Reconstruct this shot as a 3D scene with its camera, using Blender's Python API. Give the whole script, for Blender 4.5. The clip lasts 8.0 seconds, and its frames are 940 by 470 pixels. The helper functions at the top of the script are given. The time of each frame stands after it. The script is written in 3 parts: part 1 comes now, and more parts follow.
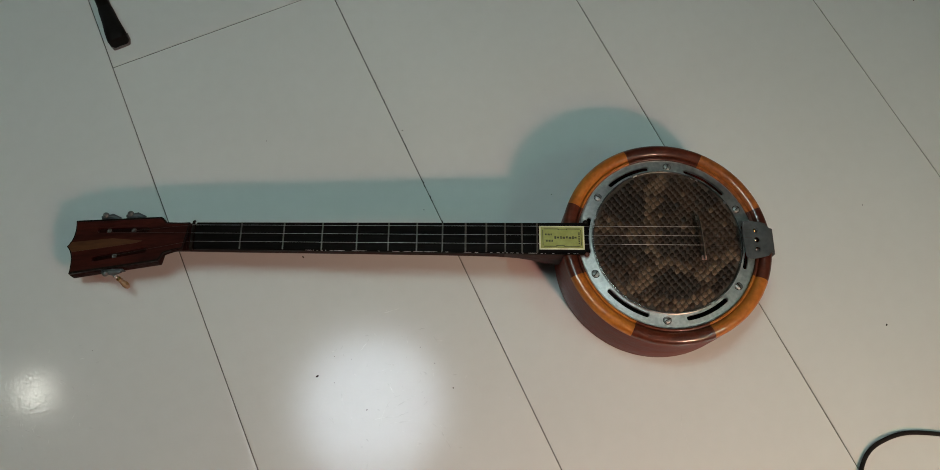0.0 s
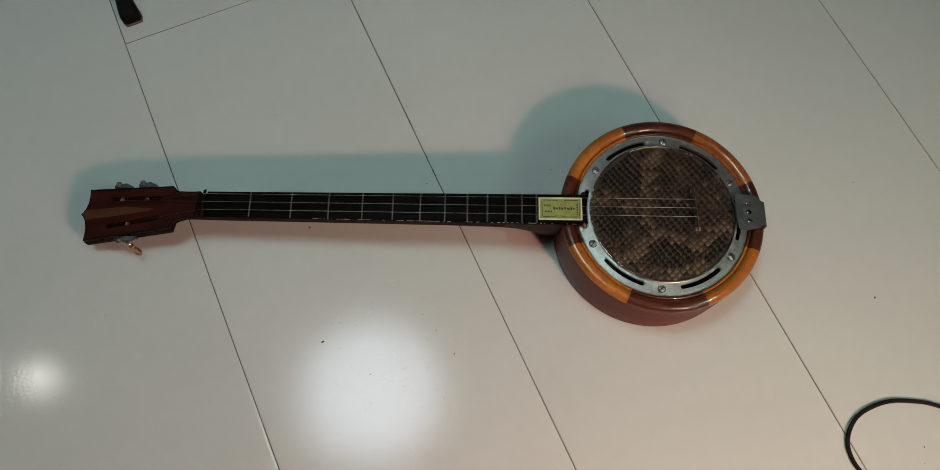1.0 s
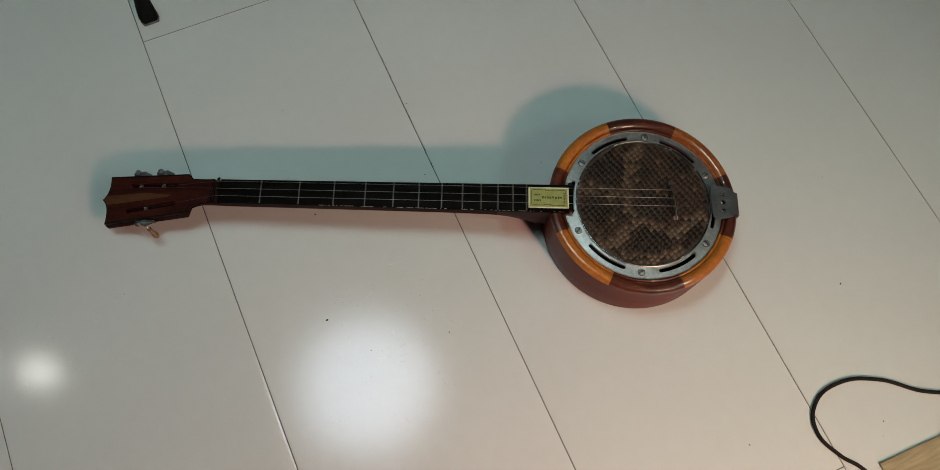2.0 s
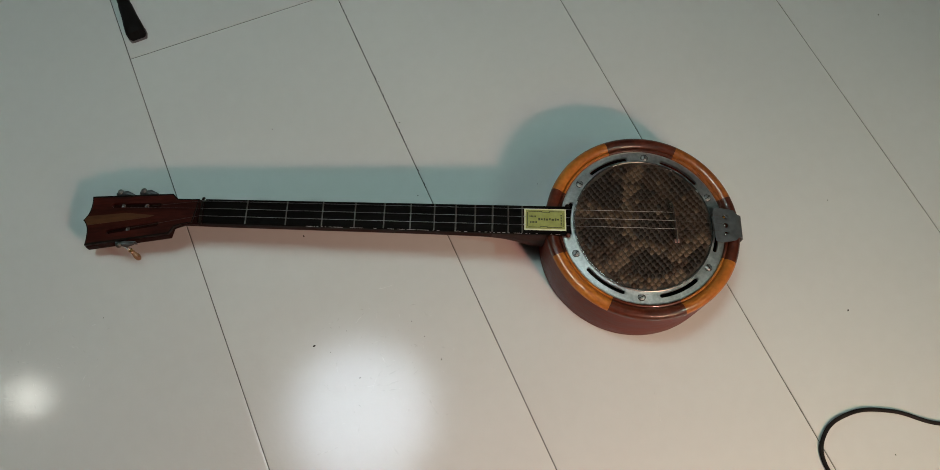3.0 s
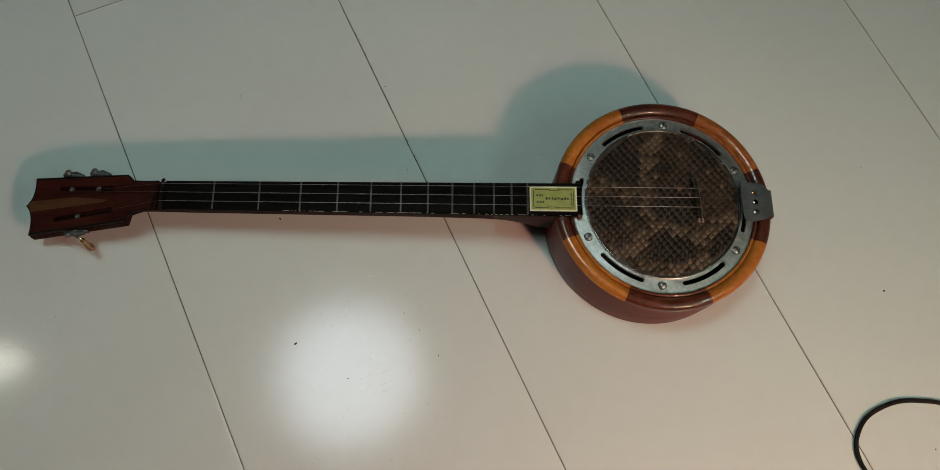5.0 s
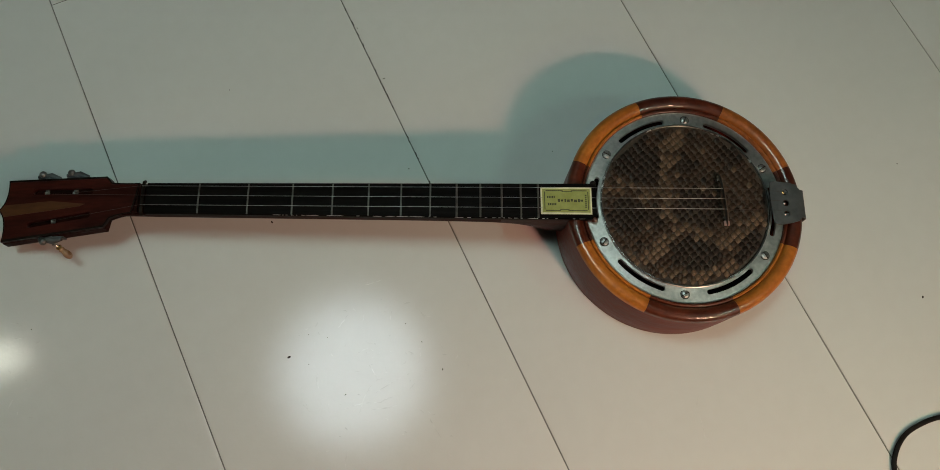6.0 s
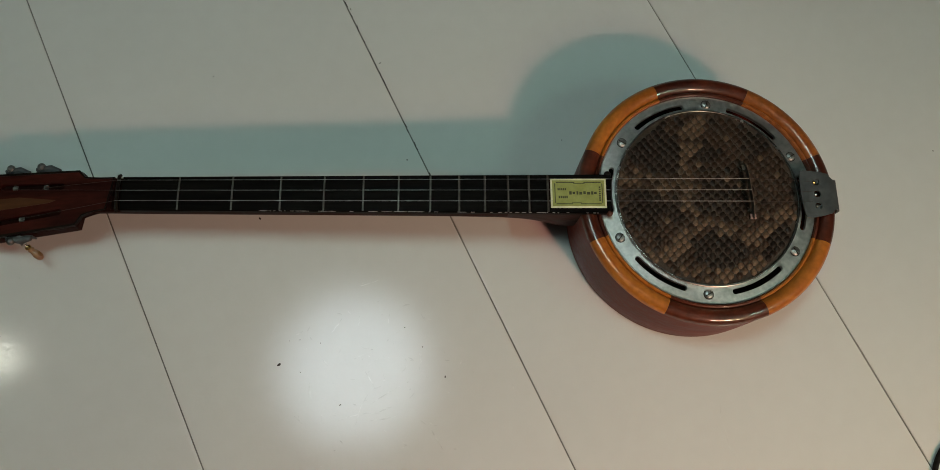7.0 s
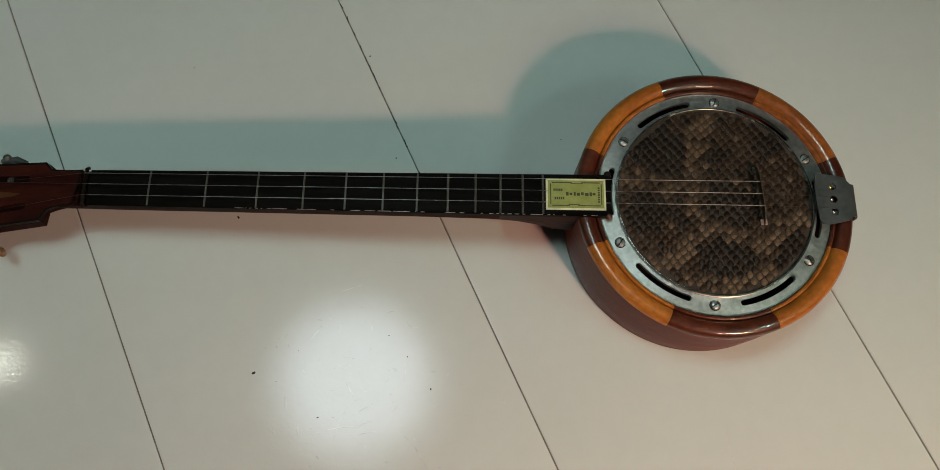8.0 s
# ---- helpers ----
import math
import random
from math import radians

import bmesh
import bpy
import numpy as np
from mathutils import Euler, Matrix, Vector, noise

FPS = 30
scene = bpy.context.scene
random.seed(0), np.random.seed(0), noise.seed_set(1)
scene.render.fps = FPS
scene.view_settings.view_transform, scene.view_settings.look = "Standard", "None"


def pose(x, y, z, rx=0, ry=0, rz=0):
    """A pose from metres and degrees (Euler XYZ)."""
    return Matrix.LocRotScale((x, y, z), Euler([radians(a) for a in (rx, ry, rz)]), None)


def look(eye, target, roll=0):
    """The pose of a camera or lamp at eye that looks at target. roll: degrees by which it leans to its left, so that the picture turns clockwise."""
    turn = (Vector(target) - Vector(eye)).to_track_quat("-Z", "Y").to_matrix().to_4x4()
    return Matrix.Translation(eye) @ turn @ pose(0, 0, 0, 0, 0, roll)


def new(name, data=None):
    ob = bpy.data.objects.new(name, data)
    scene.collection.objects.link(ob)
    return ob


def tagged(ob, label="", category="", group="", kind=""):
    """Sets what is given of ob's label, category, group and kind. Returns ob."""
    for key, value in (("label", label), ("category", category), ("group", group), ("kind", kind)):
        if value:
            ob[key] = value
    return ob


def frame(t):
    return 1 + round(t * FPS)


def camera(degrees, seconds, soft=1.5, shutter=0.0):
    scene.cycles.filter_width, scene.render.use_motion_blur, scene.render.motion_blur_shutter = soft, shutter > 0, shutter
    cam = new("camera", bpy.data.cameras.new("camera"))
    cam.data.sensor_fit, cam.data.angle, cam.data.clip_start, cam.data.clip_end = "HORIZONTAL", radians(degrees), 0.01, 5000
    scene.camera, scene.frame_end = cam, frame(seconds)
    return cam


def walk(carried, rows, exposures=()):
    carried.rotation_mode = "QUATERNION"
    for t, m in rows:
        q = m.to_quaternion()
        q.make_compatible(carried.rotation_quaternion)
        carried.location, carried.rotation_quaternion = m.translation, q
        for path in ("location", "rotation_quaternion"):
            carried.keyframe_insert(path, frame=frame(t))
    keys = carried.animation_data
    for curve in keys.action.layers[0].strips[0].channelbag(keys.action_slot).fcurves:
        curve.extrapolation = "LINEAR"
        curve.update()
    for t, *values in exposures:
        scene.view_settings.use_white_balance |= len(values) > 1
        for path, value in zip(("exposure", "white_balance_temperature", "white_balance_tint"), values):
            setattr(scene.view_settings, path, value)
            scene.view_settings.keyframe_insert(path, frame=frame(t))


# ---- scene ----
cam = camera(62.76, 8.0, soft=0.6)
PATH = [
    (0, (0.1697, -0.6707, 0.8786), (0.5000, -0.0874, -1.0057), 4.82),
    (0.5, (0.1589, -0.6806, 0.8832), (0.4989, -0.0896, -0.9969), 5.48),
    (1, (0.1521, -0.7049, 0.8953), (0.4785, -0.1269, -0.9913), 5.21),
    (1.2, (0.1451, -0.7119, 0.9043), (0.4787, -0.1407, -0.9831), 5.99),
    (2.3, (0.1334, -0.7561, 0.9605), (0.4764, -0.1552, -0.9160), 6.18),
    (2.5, (0.1334, -0.7611, 0.9575), (0.4813, -0.1360, -0.9101), 5.67),
    (3, (0.1444, -0.7399, 0.9197), (0.5120, -0.0999, -0.9392), 6.31),
    (3.5, (0.1489, -0.7323, 0.9051), (0.5341, -0.0967, -0.9518), 7.34),
    (4, (0.1583, -0.7070, 0.8780), (0.5409, -0.1155, -0.9938), 8.65),
    (4.5, (0.1660, -0.6828, 0.8551), (0.5277, -0.1521, -1.0389), 9.55),
    (4.7, (0.1630, -0.6758, 0.8481), (0.5217, -0.1619, -1.0512), 10.14),
    (5.8, (0.1735, -0.6360, 0.7930), (0.5090, -0.1673, -1.1222), 10.76),
    (6, (0.1815, -0.6340, 0.7820), (0.5072, -0.1613, -1.1340), 9.60),
    (6.5, (0.1855, -0.6276, 0.7518), (0.5023, -0.1494, -1.1643), 8.28),
    (7, (0.1905, -0.6169, 0.7253), (0.5052, -0.1571, -1.1954), 9.04),
    (7.5, (0.2029, -0.6159, 0.7027), (0.5071, -0.1568, -1.2199), 8.54),
    (8, (0.2101, -0.6216, 0.6795), (0.5145, -0.1208, -1.2328), 6.99),
]
EXPOSURES = [(0, -0.06, 6300, 11), (1, -0.06, 6300, 11), (2.5, 0.03, 6250, 11), (3.5, 0.06, 6300, 11), (4.5, -0.12, 6400, 10.5), (6, -0.12, 6530, 5.8), (7, -0.15, 6470, 6.8), (8, -0.01, 6420, 6)]
walk(cam, [(t, look(eye, target, roll)) for t, eye, target, roll in PATH], EXPOSURES)

# ---- light ----
world = bpy.data.worlds.new("world")
world.use_nodes = True
world.node_tree.nodes["Background"].inputs[0].default_value = (0.5, 0.55, 0.55, 1)
world.node_tree.nodes["Background"].inputs[1].default_value = 0.05
scene.world = world


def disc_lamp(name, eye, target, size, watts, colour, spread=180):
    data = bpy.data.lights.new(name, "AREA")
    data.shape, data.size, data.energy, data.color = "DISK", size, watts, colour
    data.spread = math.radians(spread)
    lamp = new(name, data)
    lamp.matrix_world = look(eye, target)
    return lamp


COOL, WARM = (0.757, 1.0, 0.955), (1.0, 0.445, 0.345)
disc_lamp("ceiling_spot", (-1.235, 0.496, 2.50), (-1.235, 0.50, 0), 0.080, 2.0, (0.86, 1.0, 0.76))
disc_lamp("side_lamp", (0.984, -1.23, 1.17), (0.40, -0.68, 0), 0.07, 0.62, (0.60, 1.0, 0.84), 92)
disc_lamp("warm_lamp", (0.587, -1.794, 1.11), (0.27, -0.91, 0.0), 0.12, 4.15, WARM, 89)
# Unseen fill, added to brighten the near right part of the floor.
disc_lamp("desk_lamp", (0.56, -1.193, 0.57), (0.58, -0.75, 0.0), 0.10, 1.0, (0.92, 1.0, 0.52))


# ---- materials ----
def surface(name, c1, c2, scale=8.0, rough=0.5, rough2=None, metal=0.0, bump=0.0, bump_scale=60.0, coat=0.0,
            stretch=(1, 1, 1), fine=0.15, fine_scale=120.0, per_object=0.0, per_island=0.0, specular=0.5, coat_bump=0.0, tint=(1, 1, 1)):
    """A surface whose colour wanders between c1 and c2, with a finer grain, uneven gloss and fine relief."""
    m = bpy.data.materials.new(name)
    m.use_nodes = True
    nt = m.node_tree
    p = nt.nodes["Principled BSDF"]
    add, link = nt.nodes.new, nt.links.new
    co, mp = add("ShaderNodeTexCoord"), add("ShaderNodeMapping")
    mp.inputs["Scale"].default_value = stretch
    link(co.outputs["Object"], mp.inputs["Vector"])
    big = add("ShaderNodeTexNoise")
    big.inputs["Scale"].default_value, big.inputs["Detail"].default_value = scale, 5
    small = add("ShaderNodeTexNoise")
    small.inputs["Scale"].default_value, small.inputs["Detail"].default_value = fine_scale, 4
    for n in (big, small):
        link(mp.outputs[0], n.inputs["Vector"])
    ramp = add("ShaderNodeMapRange")
    ramp.inputs[1].default_value, ramp.inputs[2].default_value = 0.35, 0.65
    link(big.outputs["Fac"], ramp.inputs[0])
    mix = add("ShaderNodeMix")
    mix.data_type = "RGBA"
    mix.inputs[6].default_value, mix.inputs[7].default_value = (*c1, 1), (*c2, 1)
    link(ramp.outputs[0], mix.inputs[0])
    value = add("ShaderNodeMapRange")
    value.inputs[1].default_value, value.inputs[2].default_value = 0.3, 0.7
    value.inputs[3].default_value, value.inputs[4].default_value = 1 - fine, 1 + fine
    link(small.outputs["Fac"], value.inputs[0])
    level = value.outputs[0]
    for amount, node, out in ((per_object, "ShaderNodeObjectInfo", "Random"), (per_island, "ShaderNodeNewGeometry", "Random Per Island")):
        if amount:
            info, spread, mul = add(node), add("ShaderNodeMapRange"), add("ShaderNodeMath")
            spread.inputs[3].default_value, spread.inputs[4].default_value = 1 - amount, 1 + amount
            mul.operation = "MULTIPLY"
            link(info.outputs[out], spread.inputs[0])
            link(spread.outputs[0], mul.inputs[0])
            link(level, mul.inputs[1])
            level = mul.outputs[0]
    hsv = add("ShaderNodeHueSaturation")
    link(mix.outputs[2], hsv.inputs["Color"])
    link(level, hsv.inputs["Value"])
    link(hsv.outputs[0], p.inputs["Base Color"])
    r = add("ShaderNodeMapRange")
    r.inputs[1].default_value, r.inputs[2].default_value = 0.35, 0.65
    r.inputs[3].default_value, r.inputs[4].default_value = rough, rough if rough2 is None else rough2
    link(small.outputs["Fac"], r.inputs[0])
    link(r.outputs[0], p.inputs["Roughness"])
    p.inputs["Metallic"].default_value = metal
    p.inputs["Specular IOR Level"].default_value = specular
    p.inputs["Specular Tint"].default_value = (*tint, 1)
    p.inputs["Coat Weight"].default_value, p.inputs["Coat Roughness"].default_value = coat, 0.06
    if bump:
        tex, b = add("ShaderNodeTexNoise"), add("ShaderNodeBump")
        tex.inputs["Scale"].default_value, tex.inputs["Detail"].default_value = bump_scale, 3
        link(mp.outputs[0], tex.inputs["Vector"])
        link(tex.outputs["Fac"], b.inputs["Height"])
        b.inputs["Strength"].default_value, b.inputs["Distance"].default_value = bump, 0.002
        link(b.outputs[0], p.inputs["Normal"])
        if coat_bump:
            c = add("ShaderNodeBump")
            link(tex.outputs["Fac"], c.inputs["Height"])
            c.inputs["Strength"].default_value, c.inputs["Distance"].default_value = coat_bump, 0.002
            link(c.outputs[0], p.inputs["Coat Normal"])
    return m


GRAIN = (0.25, 3.0, 3.0)
# Pinkish specular tint makes the greenish lamp's reflection look white.
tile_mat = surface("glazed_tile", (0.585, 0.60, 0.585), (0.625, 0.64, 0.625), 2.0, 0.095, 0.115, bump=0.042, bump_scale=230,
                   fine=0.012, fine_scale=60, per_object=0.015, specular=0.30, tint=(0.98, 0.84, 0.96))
grout_mat = surface("grout", (0.095, 0.098, 0.092), (0.20, 0.205, 0.192), 6, 0.8, fine=0.3)
wall_mat = surface("wall_paint", (0.13, 0.14, 0.14), (0.17, 0.18, 0.18), 1.2, 0.7, bump=0.1, fine=0.03)
ceiling_mat = surface("ceiling_paint", (0.19, 0.20, 0.20), (0.23, 0.24, 0.24), 1.0, 0.8, fine=0.02)
pot_mat = surface("red_brown_wood", (0.0954, 0.0137, 0.00643), (0.139, 0.0232, 0.0107), 9, 0.40, 0.5, stretch=GRAIN, fine=0.2, fine_scale=90, coat=0.03, bump=0.05, specular=0.12)
rim_dark = surface("dark_wood", (0.0420, 0.0086, 0.0034), (0.0900, 0.0184, 0.0068), 26, 0.35, 0.45, stretch=(1, 1, 2), fine=0.32, fine_scale=170, coat=0.85, coat_bump=0.26, bump=0.16, bump_scale=150, specular=0.3)
rim_light = surface("honey_wood", (0.325, 0.098, 0.0128), (0.425, 0.146, 0.0208), 22, 0.35, 0.45, stretch=(1, 1, 2), fine=0.2, fine_scale=170, coat=0.85, coat_bump=0.26, bump=0.16, bump_scale=150, specular=0.3)
rim_mid = surface("chestnut_wood", (0.205, 0.0580, 0.0120), (0.300, 0.0930, 0.0195), 22, 0.35, 0.45, stretch=(1, 1, 2), fine=0.32, fine_scale=170, coat=0.85, coat_bump=0.26, bump=0.16, bump_scale=150, specular=0.3)
head_mat = surface("mahogany", (0.0239, 0.00462, 0.0033), (0.0479, 0.00957, 0.00627), 20, 0.35, 0.48, stretch=(0.15, 4, 4), fine=0.25, fine_scale=90, coat=0.08, specular=0.14)
stripe_mat = surface("pale_walnut", (0.058, 0.0228, 0.0082), (0.084, 0.0346, 0.0130), 20, 0.35, 0.48, stretch=(0.15, 4, 4), fine=0.2, fine_scale=90, coat=0.2, specular=0.25)
ebony = surface("ebony", (0.002, 0.002, 0.002), (0.005, 0.0045, 0.004), 30, 0.35, 0.5, stretch=(0.15, 4, 4), fine=0.4, fine_scale=150, bump=0.1, bump_scale=200, specular=0.025)
black_edge = surface("black_binding", (0.006, 0.005, 0.0045), (0.012, 0.010, 0.008), 40, 0.35, fine=0.2, specular=0.08)
alu = surface("cast_aluminium", (0.44, 0.43, 0.42), (0.60, 0.585, 0.57), 24, 0.36, 0.50, metal=1.0, bump=0.14, bump_scale=110, fine=0.18, fine_scale=260)
bright = surface("polished_metal", (0.70, 0.71, 0.70), (0.80, 0.80, 0.78), 60, 0.16, 0.28, metal=1.0, fine=0.08)
screw_mat = surface("dull_screw", (0.26, 0.27, 0.265), (0.40, 0.41, 0.40), 300, 0.34, 0.5, metal=1.0, fine=0.25, fine_scale=500, bump=0.2, bump_scale=400)
steel = surface("dull_steel", (0.068, 0.076, 0.08), (0.104, 0.112, 0.116), 40, 0.42, 0.58, metal=0.6, bump=0.15, bump_scale=240, fine=0.15, fine_scale=220)
brass = surface("brass", (0.65, 0.45, 0.16), (0.75, 0.52, 0.20), 90, 0.25, metal=1.0)
fret_metal = surface("fret_metal", (0.0884, 0.085, 0.0748), (0.143, 0.136, 0.122), 200, 0.4, 0.55, metal=0.7)
# Paler wire tone: the glint near the bridge is in this colour.
glint_string = surface("glint_string", (0.42, 0.39, 0.36), (0.55, 0.51, 0.47), 120, 0.35, metal=0.25)
wire = surface("string_wire", (0.29, 0.29, 0.28), (0.42, 0.42, 0.40), 120, 0.30, metal=1.0)
dark_fret = surface("darker_fret_metal", (0.060, 0.050, 0.043), (0.115, 0.098, 0.086), 200, 0.45, 0.6, metal=0.6)
dim_wire = surface("dim_wire", (0.045, 0.03, 0.026), (0.075, 0.052, 0.046), 200, 0.5, 0.6, metal=0.4)
tuner_metal = surface("worn_chrome", (0.13, 0.135, 0.13), (0.24, 0.235, 0.22), 160, 0.30, 0.48, metal=1.0, fine=0.3, fine_scale=300, bump=0.2, bump_scale=300)
foot_mat = surface("pale_pink_wood", (0.30, 0.17, 0.145), (0.38, 0.23, 0.20), 200, 0.4)
hide = surface("dark_hide", (0.033, 0.024, 0.0182), (0.052, 0.038, 0.029), 60, 0.5, fine=0.3, fine_scale=400, specular=0.3)
scale_dark = surface("dark_scale", (0.0070, 0.0039, 0.0025), (0.0134, 0.0075, 0.0048), 90, 0.42, 0.6, fine=0.35, fine_scale=600, per_island=0.20, per_object=0.20, specular=0.3)
scale_mid = surface("brown_scale", (0.0208, 0.0114, 0.0064), (0.0375, 0.0209, 0.0122), 90, 0.42, 0.6, fine=0.35, fine_scale=600, per_island=0.24, per_object=0.24, specular=0.3)
scale_light = surface("tan_scale", (0.0700, 0.0445, 0.0272), (0.1120, 0.0725, 0.0450), 90, 0.42, 0.6, fine=0.3, fine_scale=600, per_island=0.24, per_object=0.24, specular=0.3)
amber = surface("amber_plastic", (0.136, 0.068, 0.024), (0.272, 0.16, 0.072), 120, 0.25, 0.35, coat=0.4)
label_mat = surface("yellow_label", (0.240, 0.266, 0.0560), (0.294, 0.318, 0.0820), 120, 0.40, 0.5, fine=0.08, fine_scale=400)
foil_mat = surface("pale_foil", (0.62, 0.63, 0.40), (0.70, 0.70, 0.48), 200, 0.3, 0.45, fine=0.15)
ink_mat = surface("dark_green_ink", (0.035, 0.040, 0.010), (0.06, 0.065, 0.02), 300, 0.6)
rubber = surface("black_rubber", (0.005, 0.0047, 0.0047), (0.009, 0.0085, 0.0082), 30, 0.5, 0.65, fine=0.2, specular=0.08)
sole_mat = surface("grey_rubber", (0.10, 0.09, 0.088), (0.15, 0.14, 0.135), 60, 0.7)
cable_mat = surface("cable_rubber", (0.009, 0.0072, 0.0064), (0.015, 0.012, 0.0105), 60, 0.42, 0.55, fine=0.2, specular=0.10)
plank_mat = surface("pine_board", (0.27, 0.20, 0.105), (0.37, 0.28, 0.155), 9, 0.5, 0.65, stretch=(0.5, 5, 5), fine=0.2, fine_scale=70, bump=0.15)
knot_mat = surface("knot_wood", (0.10, 0.05, 0.02), (0.17, 0.09, 0.04), 200, 0.55)
bridge_mat = surface("bridge_wood", (0.078, 0.051, 0.036), (0.12, 0.081, 0.057), 200, 0.45)
dark_bridge = surface("dark_bridge_wood", (0.016, 0.010, 0.007), (0.028, 0.018, 0.013), 200, 0.5)
heel_mat = surface("dark_heel_wood", (0.016, 0.0050, 0.0036), (0.030, 0.0095, 0.0062), 30, 0.4, 0.5, stretch=(1, 1, 3), fine=0.2, fine_scale=120, specular=0.05)
side_mat = surface("dark_red_varnish", (0.0125, 0.0036, 0.0026), (0.0230, 0.0062, 0.0042), 30, 0.55, 0.65, stretch=(0.15, 4, 4), fine=0.25, fine_scale=120, specular=0.04)
crumb_mat = surface("dark_crumb", (0.012, 0.010, 0.008), (0.03, 0.025, 0.02), 300, 0.8)
wear_glint_mat = surface("worn_lacquer_glint", (0.34, 0.28, 0.27), (0.70, 0.68, 0.67), 300, 0.25, 0.4, coat=0.6)
scratch_mat = surface("scratch", (0.585, 0.60, 0.585), (0.625, 0.64, 0.625), 200, 0.12, 0.16, specular=0.34)


# ---- mesh helpers ----
def finish(ob, angle=35):
    ob.data.shade_smooth()
    ob.data.set_sharp_from_angle(angle=radians(angle))
    return ob


def mesh_object(name, bm, material, angle=35):
    bmesh.ops.recalc_face_normals(bm, faces=bm.faces)
    data = bpy.data.meshes.new(name)
    bm.to_mesh(data)
    bm.free()
    for m in material if isinstance(material, (list, tuple)) else [material]:
        data.materials.append(m)
    return finish(new(name, data), angle)


def part(name, bm, material, parent, label="", angle=35):
    ob = mesh_object(name, bm, material, angle)
    ob.parent = parent
    return tagged(ob, label)


def again(ob, offset=(0, 0, 0), turn=0.0):
    """Another object on the same mesh, moved within its parent."""
    o = ob.copy()
    scene.collection.objects.link(o)
    o.matrix_basis = pose(*offset, 0, 0, turn)
    return o


def lathe(profile, a0=0.0, a1=360.0, steps=96):
    """A closed outline of (radius, height) turned about z, with end caps if it is not a full turn."""
    bm = bmesh.new()
    full = a1 - a0 >= 359.99
    rows = []
    for i in range(steps if full else steps + 1):
        a = radians(a0 + (a1 - a0) * i / steps)
        rows.append([bm.verts.new((r * math.cos(a), r * math.sin(a), z)) for r, z in profile])
    n = len(profile)
    for i in range(steps):
        p, q = rows[i], rows[(i + 1) % len(rows)]
        for j in range(n):
            bm.faces.new((p[j], p[(j + 1) % n], q[(j + 1) % n], q[j]))
    if not full:
        bm.faces.new(rows[0])
        bm.faces.new(rows[-1][::-1])
    return bm


def slab(loops, z0, z1, bevel=0.0):
    """A flat plate from an outline and holes, between two heights."""
    bm = bmesh.new()
    for loop in loops:
        vs = [bm.verts.new((x, y, z1)) for x, y in loop]
        for i, v in enumerate(vs):
            bm.edges.new((v, vs[(i + 1) % len(vs)]))
    bmesh.ops.triangle_fill(bm, use_beauty=True, use_dissolve=False, edges=bm.edges[:], normal=(0, 0, 1))
    geom = bmesh.ops.extrude_face_region(bm, geom=bm.faces[:])
    for v in geom["geom"]:
        if isinstance(v, bmesh.types.BMVert):
            v.co.z = z0
    return bm


def circle(x, y, r, n=16):
    return [(x + r * math.cos(2 * math.pi * i / n), y + r * math.sin(2 * math.pi * i / n)) for i in range(n)]


def box(x0, x1, y0, y1, z0, z1, bevel=0.0, segments=2):
    bm = bmesh.new()
    bmesh.ops.create_cube(bm, size=1, matrix=Matrix.Translation(((x0 + x1) / 2, (y0 + y1) / 2, (z0 + z1) / 2)) @ Matrix.Diagonal((x1 - x0, y1 - y0, z1 - z0, 1)))
    if bevel:
        bmesh.ops.bevel(bm, geom=bm.edges[:], offset=bevel, segments=segments, affect="EDGES", profile=0.5)
    return bm


def tube(points, radius, sides=8):
    """A round rod along points; radius: one number or one for each point."""
    bm = bmesh.new()
    pts = [Vector(p) for p in points]
    radii = radius if isinstance(radius, (list, tuple)) else [radius] * len(pts)
    rows = []
    for i, p in enumerate(pts):
        way = (pts[min(i + 1, len(pts) - 1)] - pts[max(i - 1, 0)]).normalized()
        side = way.cross(Vector((0, 0, 1)) if abs(way.z) < 0.9 else Vector((1, 0, 0))).normalized()
        up = side.cross(way)
        rows.append([bm.verts.new(p + radii[i] * (math.cos(2 * math.pi * k / sides) * side + math.sin(2 * math.pi * k / sides) * up)) for k in range(sides)])
    for a, b in zip(rows, rows[1:]):
        for k in range(sides):
            bm.faces.new((a[k], a[(k + 1) % sides], b[(k + 1) % sides], b[k]))
    bm.faces.new(rows[0])
    bm.faces.new(rows[-1][::-1])
    return bm


def loft(sections):
    """A skin over rings of points of equal number, closed at both ends."""
    bm = bmesh.new()
    rows = [[bm.verts.new(p) for p in s] for s in sections]
    n = len(rows[0])
    for a, b in zip(rows, rows[1:]):
        for k in range(n):
            bm.faces.new((a[k], a[(k + 1) % n], b[(k + 1) % n], b[k]))
    bm.faces.new(rows[0])
    bm.faces.new(rows[-1][::-1])
    return bm


def ball(x, y, z, r, squash=1.0):
    bm = bmesh.new()
    bmesh.ops.create_uvsphere(bm, u_segments=14, v_segments=8, radius=r, matrix=Matrix.Translation((x, y, z)) @ Matrix.Diagonal((1, 1, squash, 1)))
    return bm


